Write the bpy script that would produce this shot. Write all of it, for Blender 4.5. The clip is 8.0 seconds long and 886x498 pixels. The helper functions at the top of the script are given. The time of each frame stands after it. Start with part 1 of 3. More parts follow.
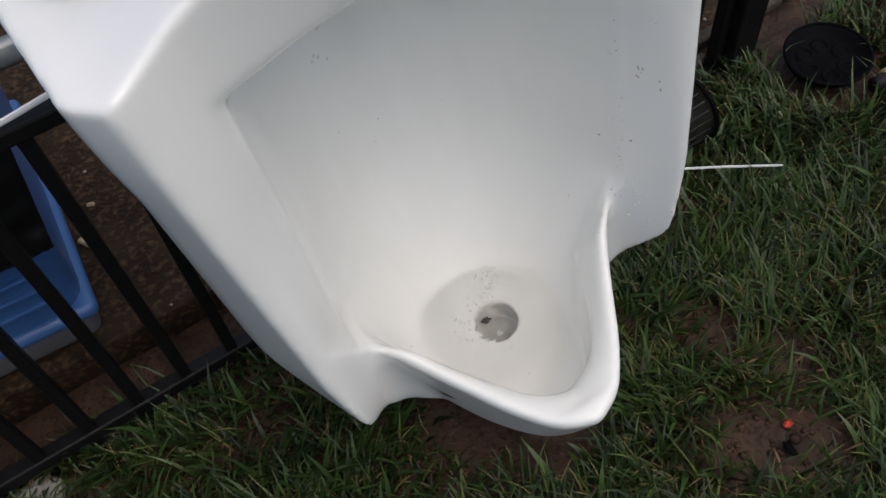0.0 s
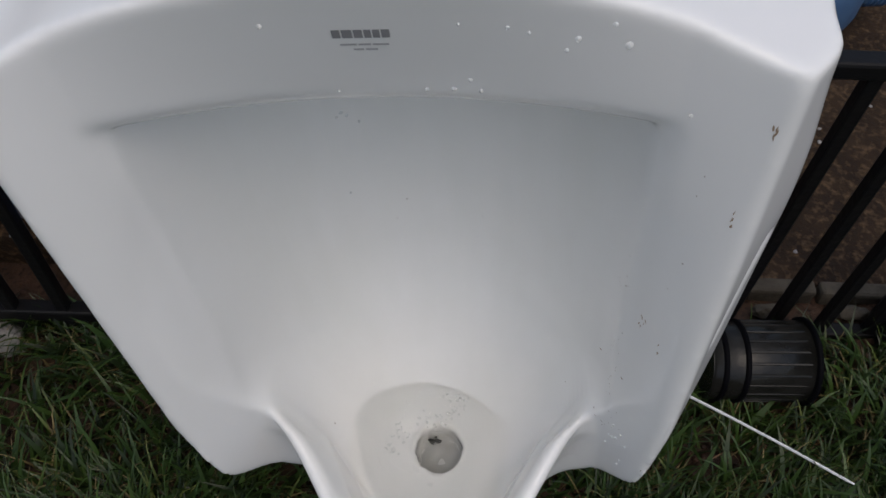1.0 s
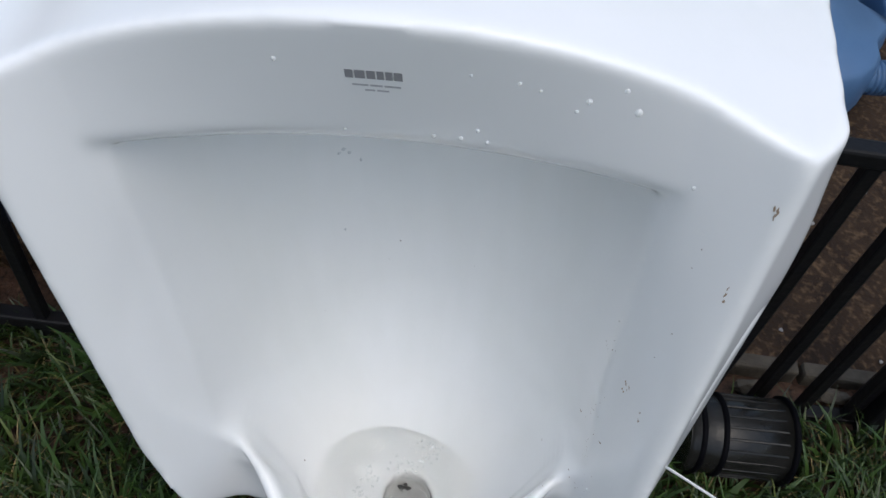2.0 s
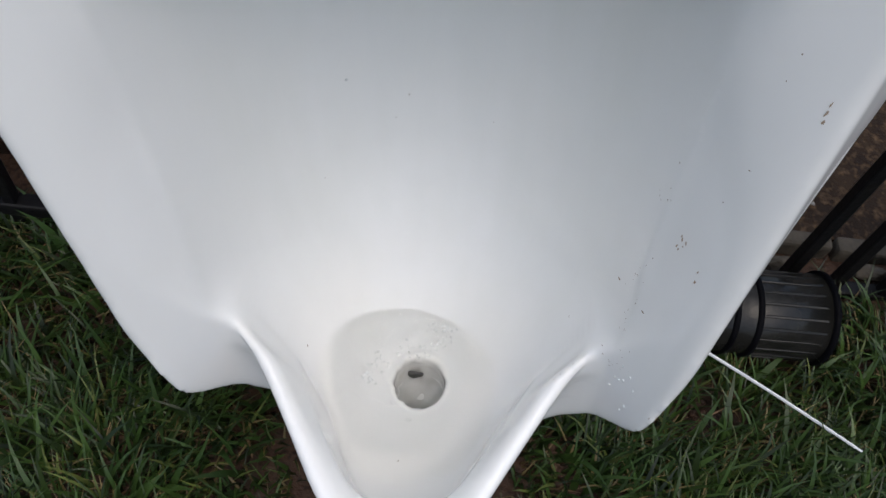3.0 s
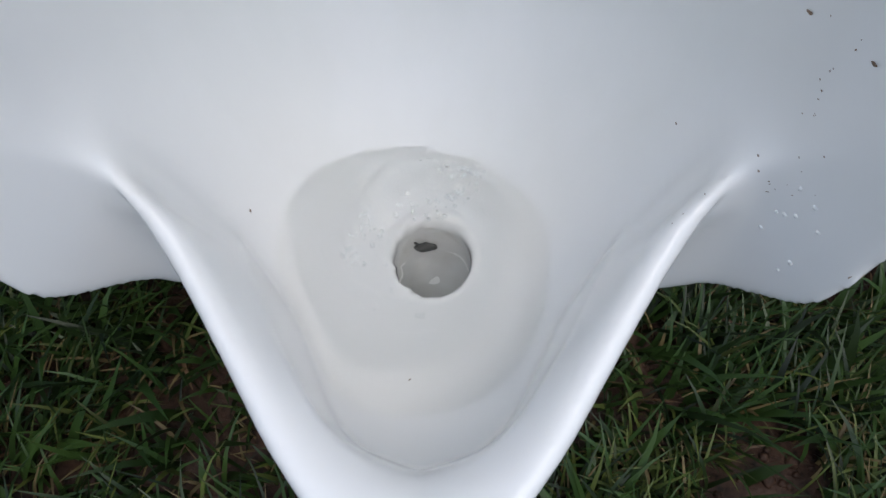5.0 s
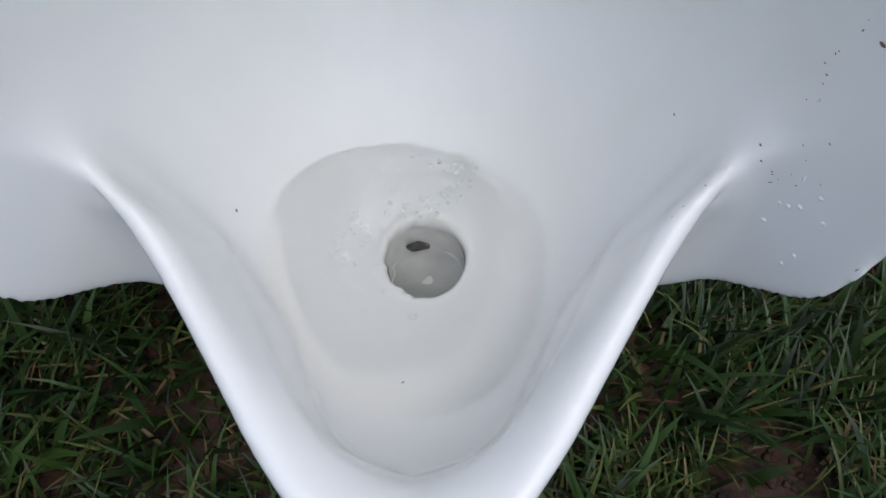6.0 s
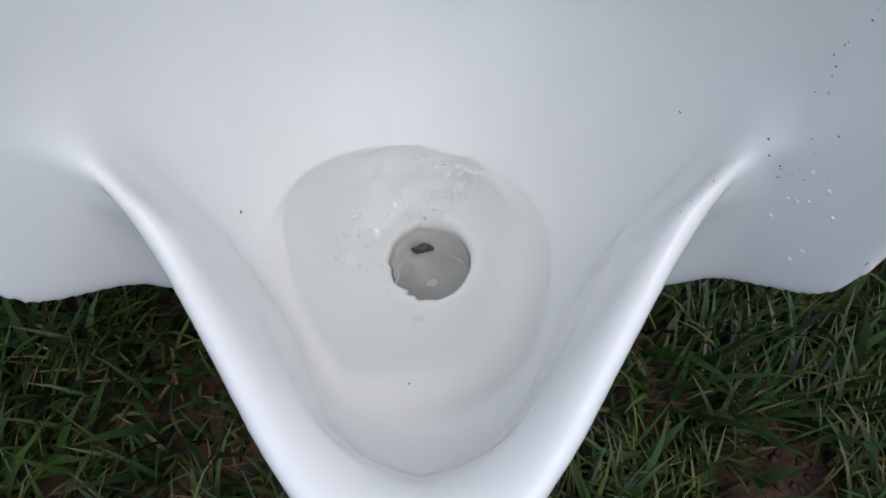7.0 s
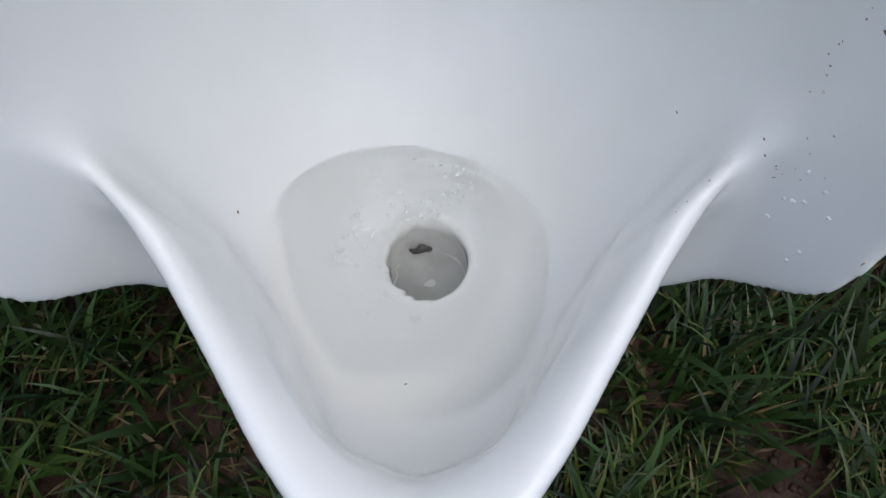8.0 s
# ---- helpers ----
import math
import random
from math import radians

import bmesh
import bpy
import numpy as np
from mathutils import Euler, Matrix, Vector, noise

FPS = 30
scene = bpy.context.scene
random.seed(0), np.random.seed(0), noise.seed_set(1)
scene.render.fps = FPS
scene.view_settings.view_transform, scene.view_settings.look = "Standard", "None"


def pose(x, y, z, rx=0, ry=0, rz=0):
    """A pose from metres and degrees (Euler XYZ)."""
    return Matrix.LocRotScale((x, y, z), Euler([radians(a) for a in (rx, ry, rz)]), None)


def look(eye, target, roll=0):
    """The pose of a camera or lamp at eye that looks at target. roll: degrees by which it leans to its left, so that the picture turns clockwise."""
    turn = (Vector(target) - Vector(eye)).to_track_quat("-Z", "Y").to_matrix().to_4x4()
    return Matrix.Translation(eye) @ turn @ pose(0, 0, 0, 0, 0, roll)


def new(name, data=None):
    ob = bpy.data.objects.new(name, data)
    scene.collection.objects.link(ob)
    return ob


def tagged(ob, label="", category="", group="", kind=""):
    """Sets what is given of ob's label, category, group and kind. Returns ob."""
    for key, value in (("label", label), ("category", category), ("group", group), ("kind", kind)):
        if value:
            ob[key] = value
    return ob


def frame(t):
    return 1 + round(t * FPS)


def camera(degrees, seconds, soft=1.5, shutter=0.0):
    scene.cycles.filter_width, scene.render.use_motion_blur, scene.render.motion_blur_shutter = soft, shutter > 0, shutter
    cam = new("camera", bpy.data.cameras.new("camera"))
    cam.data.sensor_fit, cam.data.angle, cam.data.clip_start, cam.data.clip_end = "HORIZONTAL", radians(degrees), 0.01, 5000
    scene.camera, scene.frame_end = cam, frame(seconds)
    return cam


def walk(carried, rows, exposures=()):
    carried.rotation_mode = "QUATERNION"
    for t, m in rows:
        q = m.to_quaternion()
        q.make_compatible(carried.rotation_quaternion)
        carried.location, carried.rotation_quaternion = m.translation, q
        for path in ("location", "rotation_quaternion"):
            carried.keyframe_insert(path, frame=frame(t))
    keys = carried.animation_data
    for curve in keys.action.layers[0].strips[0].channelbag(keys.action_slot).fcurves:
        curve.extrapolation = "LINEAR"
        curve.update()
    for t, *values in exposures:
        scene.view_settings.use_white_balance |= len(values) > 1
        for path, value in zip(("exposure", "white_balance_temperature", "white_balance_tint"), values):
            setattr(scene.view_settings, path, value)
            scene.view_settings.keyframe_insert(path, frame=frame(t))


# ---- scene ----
cam = camera(55.1, 8.0)
# seconds, place in metres, turn in degrees
ROWS = [
    (0, -0.2758, -0.5246, 0.9104, 35.54, 4.15, -31.82),
    (0.2, -0.1959, -0.4882, 0.9146, 33.13, 0.73, -28.85),
    (0.5, -0.1295, -0.4399, 0.9394, 30.54, -5.04, -20.53),
    (0.7, -0.0868, -0.4383, 0.9423, 31.04, -4.97, -11.61),
    (1, -0.0331, -0.4410, 0.9058, 35.29, -2.66, 2.31),
    (1.2, -0.0248, -0.4484, 0.9092, 38.38, -2.85, 5.84),
    (2.5, -0.0463, -0.4298, 0.8899, 36.79, -8.24, 5.88),
    (3, -0.0499, -0.4191, 0.8111, 31.78, -6.68, 4.94),
    (3.5, -0.0444, -0.3361, 0.5998, 28.62, -4.89, 3.40),
    (4, -0.0458, -0.3315, 0.5645, 26.01, -4.73, 1.58),
    (5.5, -0.0416, -0.3165, 0.5252, 25.55, -4.99, 0.62),
    (6, -0.0408, -0.3169, 0.5232, 25.91, -4.98, 0.13),
    (6.5, -0.0443, -0.3160, 0.5190, 26.06, -4.82, 0.11),
    (7, -0.0455, -0.3226, 0.5182, 26.87, -5.07, -0.29),
    (7.5, -0.0410, -0.3203, 0.5161, 27.08, -5.10, -0.10),
    (8, -0.0408, -0.3230, 0.5177, 26.97, -4.77, -0.06),
]
EXPOSURES = [(0.0, -0.1, 6750, 9), (0.5, -0.30, 6800, 12), (1.0, -0.42, 6550, 10), (1.2, -0.2, 6150, 8), (2.5, 0.06, 6100, 7), (3.0, 0.08, 6350, 9), (3.5, -0.05, 6050, 8), (8.0, -0.1, 6000, 8)]
walk(cam, [(t, pose(x, y, z, rx, ry, rz)) for t, x, y, z, rx, ry, rz in ROWS], EXPOSURES)

# ---- light: an overcast sky ----
world = bpy.data.worlds.new("sky")
scene.world = world
world.use_nodes = True
wn = world.node_tree
sky = wn.nodes.new("ShaderNodeTexSky")
sky.sky_type, sky.sun_disc = "NISHITA", False
sky.sun_elevation, sky.sun_rotation = radians(66), radians(156)
sky.air_density, sky.dust_density = 1.0, 4.0
wn.links.new(sky.outputs["Color"], wn.nodes["Background"].inputs["Color"])
wn.nodes["Background"].inputs["Strength"].default_value = 0.15
sun = new("sun", bpy.data.lights.new("sun", "SUN"))
sun.data.energy, sun.data.angle, sun.data.color = 0.87, radians(110), (1.0, 0.98, 0.95)
sun.matrix_world = look((0.2, -0.5, 2.65), (0, 0, 0))


# ---- materials ----
def material(name, colour, rough=0.5, metal=0.0, second=None, scale=20.0, amount=0.5, bump=0.0, bump_scale=120.0,
             coat=0.0, alpha=1.0, transmission=0.0, ior=1.45, vary=0.0, spec=0.5, fine=None, fine_scale=200.0):
    """A surface with a broad mottling between two colours, fine grain, relief and, per piece, a slight shift of value."""
    m = bpy.data.materials.new(name)
    m.use_nodes = True
    n, l = m.node_tree.nodes, m.node_tree.links
    b = n["Principled BSDF"]
    b.inputs["Roughness"].default_value = rough
    b.inputs["Metallic"].default_value = metal
    b.inputs["Specular IOR Level"].default_value = spec
    b.inputs["Coat Weight"].default_value = coat
    b.inputs["Coat Roughness"].default_value = 0.08
    b.inputs["Transmission Weight"].default_value = transmission
    b.inputs["IOR"].default_value = ior
    tc = n.new("ShaderNodeTexCoord")
    big = n.new("ShaderNodeTexNoise")
    big.inputs["Scale"].default_value, big.inputs["Detail"].default_value = scale, 6
    l.new(tc.outputs["Object"], big.inputs["Vector"])
    mix = n.new("ShaderNodeMix")
    mix.data_type = "RGBA"
    mix.inputs[6].default_value = (*colour, 1)
    mix.inputs[7].default_value = (*(second or colour), 1)
    ramp = n.new("ShaderNodeMapRange")
    ramp.inputs["From Min"].default_value, ramp.inputs["From Max"].default_value = 0.35, 0.65
    ramp.inputs["To Max"].default_value = amount
    l.new(big.outputs["Fac"], ramp.inputs["Value"])
    l.new(ramp.outputs["Result"], mix.inputs["Factor"])
    out = mix.outputs[2]
    if fine:
        grain = n.new("ShaderNodeTexNoise")
        grain.inputs["Scale"].default_value, grain.inputs["Detail"].default_value = fine_scale, 3
        l.new(tc.outputs["Object"], grain.inputs["Vector"])
        r2 = n.new("ShaderNodeMapRange")
        r2.inputs["From Min"].default_value, r2.inputs["From Max"].default_value = 0.5, 0.72
        l.new(grain.outputs["Fac"], r2.inputs["Value"])
        m2 = n.new("ShaderNodeMix")
        m2.data_type = "RGBA"
        l.new(r2.outputs["Result"], m2.inputs["Factor"])
        l.new(out, m2.inputs[6])
        m2.inputs[7].default_value = (*fine, 1)
        out = m2.outputs[2]
    if vary:
        info = n.new("ShaderNodeNewGeometry")
        hsv = n.new("ShaderNodeHueSaturation")
        mr = n.new("ShaderNodeMapRange")
        mr.inputs["To Min"].default_value, mr.inputs["To Max"].default_value = 1 - vary, 1 + vary
        l.new(info.outputs["Random Per Island"], mr.inputs["Value"])
        l.new(mr.outputs["Result"], hsv.inputs["Value"])
        l.new(out, hsv.inputs["Color"])
        out = hsv.outputs["Color"]
    l.new(out, b.inputs["Base Color"])
    if bump:
        bn = n.new("ShaderNodeTexNoise")
        bn.inputs["Scale"].default_value, bn.inputs["Detail"].default_value = bump_scale, 5
        l.new(tc.outputs["Object"], bn.inputs["Vector"])
        bp = n.new("ShaderNodeBump")
        bp.inputs["Strength"].default_value, bp.inputs["Distance"].default_value = bump, 0.004
        l.new(bn.outputs["Fac"], bp.inputs["Height"])
        l.new(bp.outputs["Normal"], b.inputs["Normal"])
    if alpha < 1:
        b.inputs["Alpha"].default_value = alpha
    return m


PORCELAIN = material("porcelain", (0.86, 0.865, 0.86), 0.12, second=(0.83, 0.838, 0.825), scale=7, amount=0.7, coat=0.1)


def streak_porcelain(m):
    """Faint limescale streaks down the glaze, with a tint that is stronger towards the back."""
    n, l = m.node_tree.nodes, m.node_tree.links
    b = n["Principled BSDF"]
    src = b.inputs["Base Color"].links[0].from_socket
    tc = n.new("ShaderNodeTexCoord")
    mp = n.new("ShaderNodeMapping")
    mp.inputs["Scale"].default_value = (26, 26, 4.0)
    l.new(tc.outputs["Object"], mp.inputs["Vector"])
    t = n.new("ShaderNodeTexNoise")
    t.inputs["Scale"].default_value, t.inputs["Detail"].default_value = 1.0, 5
    l.new(mp.outputs["Vector"], t.inputs["Vector"])
    r = n.new("ShaderNodeMapRange")
    r.inputs["From Min"].default_value, r.inputs["From Max"].default_value, r.inputs["To Max"].default_value = 0.05, 0.95, 0.55
    l.new(t.outputs["Fac"], r.inputs["Value"])
    sep = n.new("ShaderNodeSeparateXYZ")
    l.new(tc.outputs["Object"], sep.inputs["Vector"])
    # This mask only follows y: the tint strengthens from the front face backwards
    wet = n.new("ShaderNodeMapRange")
    wet.interpolation_type = "SMOOTHSTEP"
    wet.inputs["From Min"].default_value, wet.inputs["From Max"].default_value = -0.115, -0.05
    wet.inputs["To Min"].default_value, wet.inputs["To Max"].default_value = 0.15, 1.0
    l.new(sep.outputs["Y"], wet.inputs["Value"])
    mul = n.new("ShaderNodeMath")
    mul.operation = "MULTIPLY"
    l.new(r.outputs["Result"], mul.inputs[0])
    l.new(wet.outputs["Result"], mul.inputs[1])
    mx = n.new("ShaderNodeMix")
    mx.data_type = "RGBA"
    l.new(mul.outputs["Value"], mx.inputs["Factor"])
    l.new(src, mx.inputs[6])
    mx.inputs[7].default_value = (0.715, 0.735, 0.69, 1)
    l.new(mx.outputs[2], b.inputs["Base Color"])
    rr = n.new("ShaderNodeMapRange")
    rr.inputs["To Min"].default_value, rr.inputs["To Max"].default_value = 0.07, 0.2
    l.new(t.outputs["Fac"], rr.inputs["Value"])
    l.new(rr.outputs["Result"], b.inputs["Roughness"])


streak_porcelain(PORCELAIN)
INK = material("grey_ink", (0.27, 0.27, 0.28), 0.4)
GRIME = material("grime", (0.22, 0.15, 0.10), 0.8, second=(0.09, 0.07, 0.055), scale=300)
BLACK_METAL = material("black_painted_steel", spec=0.2, colour=(0.006, 0.006, 0.007), rough=0.4, second=(0.010, 0.009, 0.008), scale=60, bump=0.15)
BLACK_RUBBER = material("black_rubber", spec=0.2, colour=(0.01, 0.01, 0.011), rough=0.5)
BLACK_PLASTIC = material("black_plastic", spec=0.05, colour=(0.002, 0.002, 0.003), rough=0.6, second=(0.005, 0.005, 0.006), scale=40)
SMOKED = material("smoked_plastic", (0.016, 0.0155, 0.014), 0.25, spec=0.35, second=(0.008, 0.008, 0.007), scale=30, amount=0.9, bump=0.2, bump_scale=90)
BLUE = material("blue_plastic", (0.06, 0.125, 0.24), 0.38, second=(0.05, 0.105, 0.2), scale=12, bump=0.05)
GREY_BASE = material("grey_plastic", (0.10, 0.10, 0.11), 0.5)
TUB_BLUE = material("deep_blue_plastic", (0.05, 0.14, 0.36), 0.3, second=(0.04, 0.115, 0.3), scale=9, bump=0.04)
STEEL = material("galvanised_steel", (0.42, 0.42, 0.41), 0.35, metal=0.9, second=(0.3, 0.3, 0.3), scale=50)
TIE = material("white_nylon", (0.72, 0.73, 0.74), 0.4)
YELLOW = material("yellow_plastic", (0.46, 0.36, 0.14), 0.5, second=(0.36, 0.26, 0.09), scale=80)
RED = material("red_plastic", (0.5, 0.03, 0.02), 0.4)
CHIP = material("pale_wood", (0.45, 0.36, 0.26), 0.8)
STONE = material("white_stone", (0.30, 0.29, 0.28), 0.85, second=(0.12, 0.11, 0.10), scale=40, bump=0.5)
SOIL = material("wet_soil", spec=0.2, colour=(0.030, 0.018, 0.012), rough=0.55, second=(0.11, 0.06, 0.038), scale=25, bump=1.0, bump_scale=90,
                fine=(0.012, 0.008, 0.006), fine_scale=160)
AGGREGATE = material("exposed_aggregate", spec=0.15, colour=(0.034, 0.021, 0.012), rough=0.75, second=(0.016, 0.010, 0.007), scale=18, amount=0.8, bump=1.0, bump_scale=150,
                     fine=(0.09, 0.056, 0.03), fine_scale=110)
# Dark colour that paints the shade inside the outlet's opening
MOUTH_SHADE = material("outlet_mouth_shade", (0.10, 0.10, 0.095), 0.4, second=(0.03, 0.03, 0.028), scale=200)
OUTLET = material("grey_fitting", (0.60, 0.61, 0.60), 0.35, second=(0.5, 0.5, 0.48), scale=60, amount=0.8)
LAWN = material("distant_lawn", (0.021, 0.038, 0.009), 0.8, spec=0.1, second=(0.017, 0.022, 0.008), scale=3, bump=0.6, bump_scale=60)
KERB = material("concrete_kerb", spec=0.2, colour=(0.085, 0.074, 0.058), rough=0.9, second=(0.022, 0.018, 0.014), scale=30, bump=0.7)
GRASS = material("grass", (0.029, 0.053, 0.0105), 0.36, spec=0.4, second=(0.009, 0.027, 0.009), scale=14, vary=0.75)
PALE_GRASS = material("pale_grass", (0.075, 0.090, 0.019), 0.4, spec=0.35, second=(0.045, 0.075, 0.025), scale=18, vary=0.6)
STRAW = material("dry_grass", (0.17, 0.13, 0.05), 0.6, second=(0.075, 0.05, 0.025), scale=30, vary=0.4)
# White body colour stands in for the bright sky refracted in the drops
DROPLET = material("droplet", (0.93, 0.95, 0.95), 0.03, transmission=0.35, ior=1.33)
BUBBLE = material("bubble", (0.97, 0.985, 0.985), 0.02, transmission=0.95, ior=1.18)
WATER = material("water", (0.985, 0.997, 1.0), 0.02, transmission=1.0, ior=1.26, bump=0.06, bump_scale=75)


# ---- building helpers ----
def mesh_ob(name, verts, faces, mat, smooth=False):
    me = bpy.data.meshes.new(name)
    me.from_pydata([tuple(v) for v in verts], [], [tuple(f) for f in faces])
    me.materials.append(mat)
    if smooth:
        me.shade_smooth()
    me.update()
    return new(name, me)


def part(name, bm, mat, parent=None, label="", smooth=False):
    me = bpy.data.meshes.new(name)
    bmesh.ops.recalc_face_normals(bm, faces=bm.faces[:])
    bm.to_mesh(me)
    bm.free()
    me.materials.append(mat)
    if smooth:
        me.shade_smooth()
    ob = new(name, me)
    ob.parent = parent
    if label:
        tagged(ob, label)
    return ob


def box(size, at=(0, 0, 0), turn=None, bevel=0.0, segments=2, taper=(1, 1)):
    """A box standing on at; taper shrinks its top."""
    bm = bmesh.new()
    bmesh.ops.create_cube(bm, size=1)
    for v in bm.verts:
        top = v.co.z > 0
        v.co = Vector((v.co.x * size[0] * (taper[0] if top else 1), v.co.y * size[1] * (taper[1] if top else 1), (v.co.z + 0.5) * size[2]))
    if bevel:
        bmesh.ops.bevel(bm, geom=bm.edges[:], offset=bevel, segments=segments, affect="EDGES", profile=0.5)
    bm.transform(Matrix.Translation(at) @ (turn or Matrix()))
    return bm


def lathe(profile, m=None, n=32, cap=True):
    """A turned body from rows of radius and height along z."""
    bm = bmesh.new()
    rings = [[bm.verts.new((r * math.cos(2 * math.pi * i / n), r * math.sin(2 * math.pi * i / n), z)) for i in range(n)] for r, z in profile]
    for a, b in zip(rings, rings[1:]):
        for i in range(n):
            bm.faces.new((a[i], a[(i + 1) % n], b[(i + 1) % n], b[i]))
    if cap:
        bm.faces.new(rings[0])
        bm.faces.new(rings[-1])
    if m:
        bm.transform(m)
    return bm


def tube(points, radius, n=10, flat=1.0):
    """A bar of round section along points."""
    bm = bmesh.new()
    pts = [Vector(p) for p in points]
    rings = []
    for i, p in enumerate(pts):
        d = (pts[min(i + 1, len(pts) - 1)] - pts[max(i - 1, 0)]).normalized()
        a = d.cross(Vector((0, 0, 1)))
        a = a.normalized() if a.length > 1e-4 else Vector((1, 0, 0))
        b = d.cross(a)
        rings.append([bm.verts.new(p + radius * (math.cos(2 * math.pi * k / n) * a * flat + math.sin(2 * math.pi * k / n) * b)) for k in range(n)])
    for u, v in zip(rings, rings[1:]):
        for k in range(n):
            bm.faces.new((u[k], u[(k + 1) % n], v[(k + 1) % n], v[k]))
    bm.faces.new(rings[0])
    bm.faces.new(rings[-1])
    return bm


def empty(name, m, label, category, group="", kind=""):
    ob = new(name)
    ob.matrix_world = m
    ob.empty_display_size = 0.05
    return tagged(ob, label, category, group, kind)


# ---- the ground ----
BARE = [(0.206, -0.218, 0.052), (0.262, -0.306, 0.055), (0.15, -0.35, 0.06), (0.29, -0.07, 0.035), (0.21, -0.395, 0.065), (-0.30, -0.03, 0.03), (0.33, -0.20, 0.02)]


CLEAR = [(0.628, 0.008, 0.082), (0.33, 0.03, 0.035), (0.38, 0.03, 0.035)]


def ground_z(x, y):
    """The lawn: it rises a little along the fence, with shallow lumps."""
    z = 0.045 * np.tanh(np.asarray(x) / 1.2) * 1.2 - 0.018
    z = z + 0.006 * np.sin(9 * x + 2) * np.cos(11 * y) + 0.003 * np.sin(31 * x) * np.sin(27 * y + 1)
    for bx, by, r in BARE:
        z = z + 0.008 * np.exp(-((x - bx) ** 2 + (y - by) ** 2) / r ** 2)
    return z


def build_ground():
    axis = np.concatenate([[-600, -100, -20, -6, -3], np.arange(-1.5, 1.81, 0.02), [3, 6, 20, 100, 600]])
    ayis = np.concatenate([[-600, -100, -20, -6, -3, -1.6], np.arange(-1.0, 0.161, 0.02), [0.3, 1, 3, 20, 100, 600]])
    gx, gy = np.meshgrid(axis, ayis)
    near = (np.abs(gx) < 2) & (gy > -1.2) & (gy < 0.2)
    gz = np.where(near, ground_z(gx, gy), np.clip(ground_z(gx, gy), -0.06, 0.03))
    gz = np.where(gy > 0.2, -0.06, gz)
    v = np.stack([gx, gy, gz], -1).reshape(-1, 3)
    nx, ny = len(axis), len(ayis)
    f = [(j * nx + i, j * nx + i + 1, (j + 1) * nx + i + 1, (j + 1) * nx + i) for j in range(ny - 1) for i in range(nx - 1)]
    ob = mesh_ob("ground", v.tolist(), f, SOIL, True)
    ob.data.materials.append(LAWN)
    for p in ob.data.polygons:
        c = p.center
        p.material_index = int(abs(c.x) > 1.2 or c.y < -0.85 or c.y > 0.3)
    tagged(ob, "dark wet brown soil under the lawn", "ground", kind="structure")


build_ground()


def build_grass(name, count, mat, label, xr, yr, length, width, seed, upright=0.5):
    """Curved tapering blades, thinned over the bare patches."""
    rng = np.random.default_rng(seed)
    x, y = rng.uniform(*xr, count), rng.uniform(*yr, count)
    cl = np.sin(13 * x + 5 * y) + np.sin(17 * y - 9 * x + 1) + np.sin(5 * x - 3 * y)
    keep = rng.uniform(-3.2, 2.6, count) < cl + 1.0
    for bx, by, r in BARE:
        keep &= rng.uniform(0, 1, count) > 0.97 * np.exp(-(((x - bx) ** 2 + (y - by) ** 2) / (r * 0.95) ** 2) ** 2)
    keep &= ~((np.abs(x + 0.012) < 0.105) & (y > -0.20))
    keep &= ~((np.abs(x + 0.018) < 0.05) & (y > -0.265))
    for bx, by, r in CLEAR:
        keep &= (x - bx) ** 2 + (y - by) ** 2 > r * r
    x, y = x[keep], y[keep]
    n = len(x)
    z = ground_z(x, y) - 0.003
    # blades lie in tufts, combed by the rain
    comb = 2.6 * np.sin(7 * x + 4 * y) + 2.2 * np.sin(9 * y - 6 * x + 1.3) + 0.9 * np.sin(23 * x + 19 * y)
    ang = comb + rng.normal(0, 1.35, n)
    ln = length * rng.uniform(0.5, 1.35, n)
    under = (np.abs(x + 0.012) < 0.15) & (y > -0.30 + 0.8 * np.abs(x + 0.012))
    ln = np.where(under, ln * 0.55, ln)
    lean = rng.uniform(0.25, 1.25, n) ** upright
    w = width * rng.uniform(0.6, 1.5, n)
    ca, sa = np.cos(ang), np.sin(ang)
    seg = 4
    verts = np.zeros((n, seg * 2 + 1, 3))
    h, out = np.zeros(n), np.zeros(n)
    turn = rng.normal(0, 0.25, n)
    for k in range(seg + 1):
        t = k / seg
        side = w * (1 - t ** 1.8) * 0.5
        bx, by = x + out * np.cos(ang + turn * t), y + out * np.sin(ang + turn * t)
        if k < seg:
            verts[:, 2 * k] = np.stack([bx - sa * side, by + ca * side, z + h], -1)
            verts[:, 2 * k + 1] = np.stack([bx + sa * side, by - ca * side, z + h + side * 0.5], -1)
        else:
            verts[:, 2 * k] = np.stack([bx, by, z + h], -1)
        a = np.clip(1.5 - lean * (0.35 + 1.1 * t), -0.25, 1.5)
        h = h + ln / seg * np.sin(a)
        out = out + ln / seg * np.cos(a)
    base = (np.arange(n) * (seg * 2 + 1))[:, None]
    quads = np.concatenate([base + np.array([2 * k, 2 * k + 1, 2 * k + 3, 2 * k + 2]) for k in range(seg - 1)])
    tris = base + np.array([2 * seg - 2, 2 * seg - 1, 2 * seg])
    me = bpy.data.meshes.new(name)
    me.from_pydata(verts.reshape(-1, 3).tolist(), [], quads.tolist() + tris.tolist())
    me.materials.append(mat)
    me.shade_smooth()
    ob = new(name, me)
    return tagged(ob, label, "grass", kind="stuff")


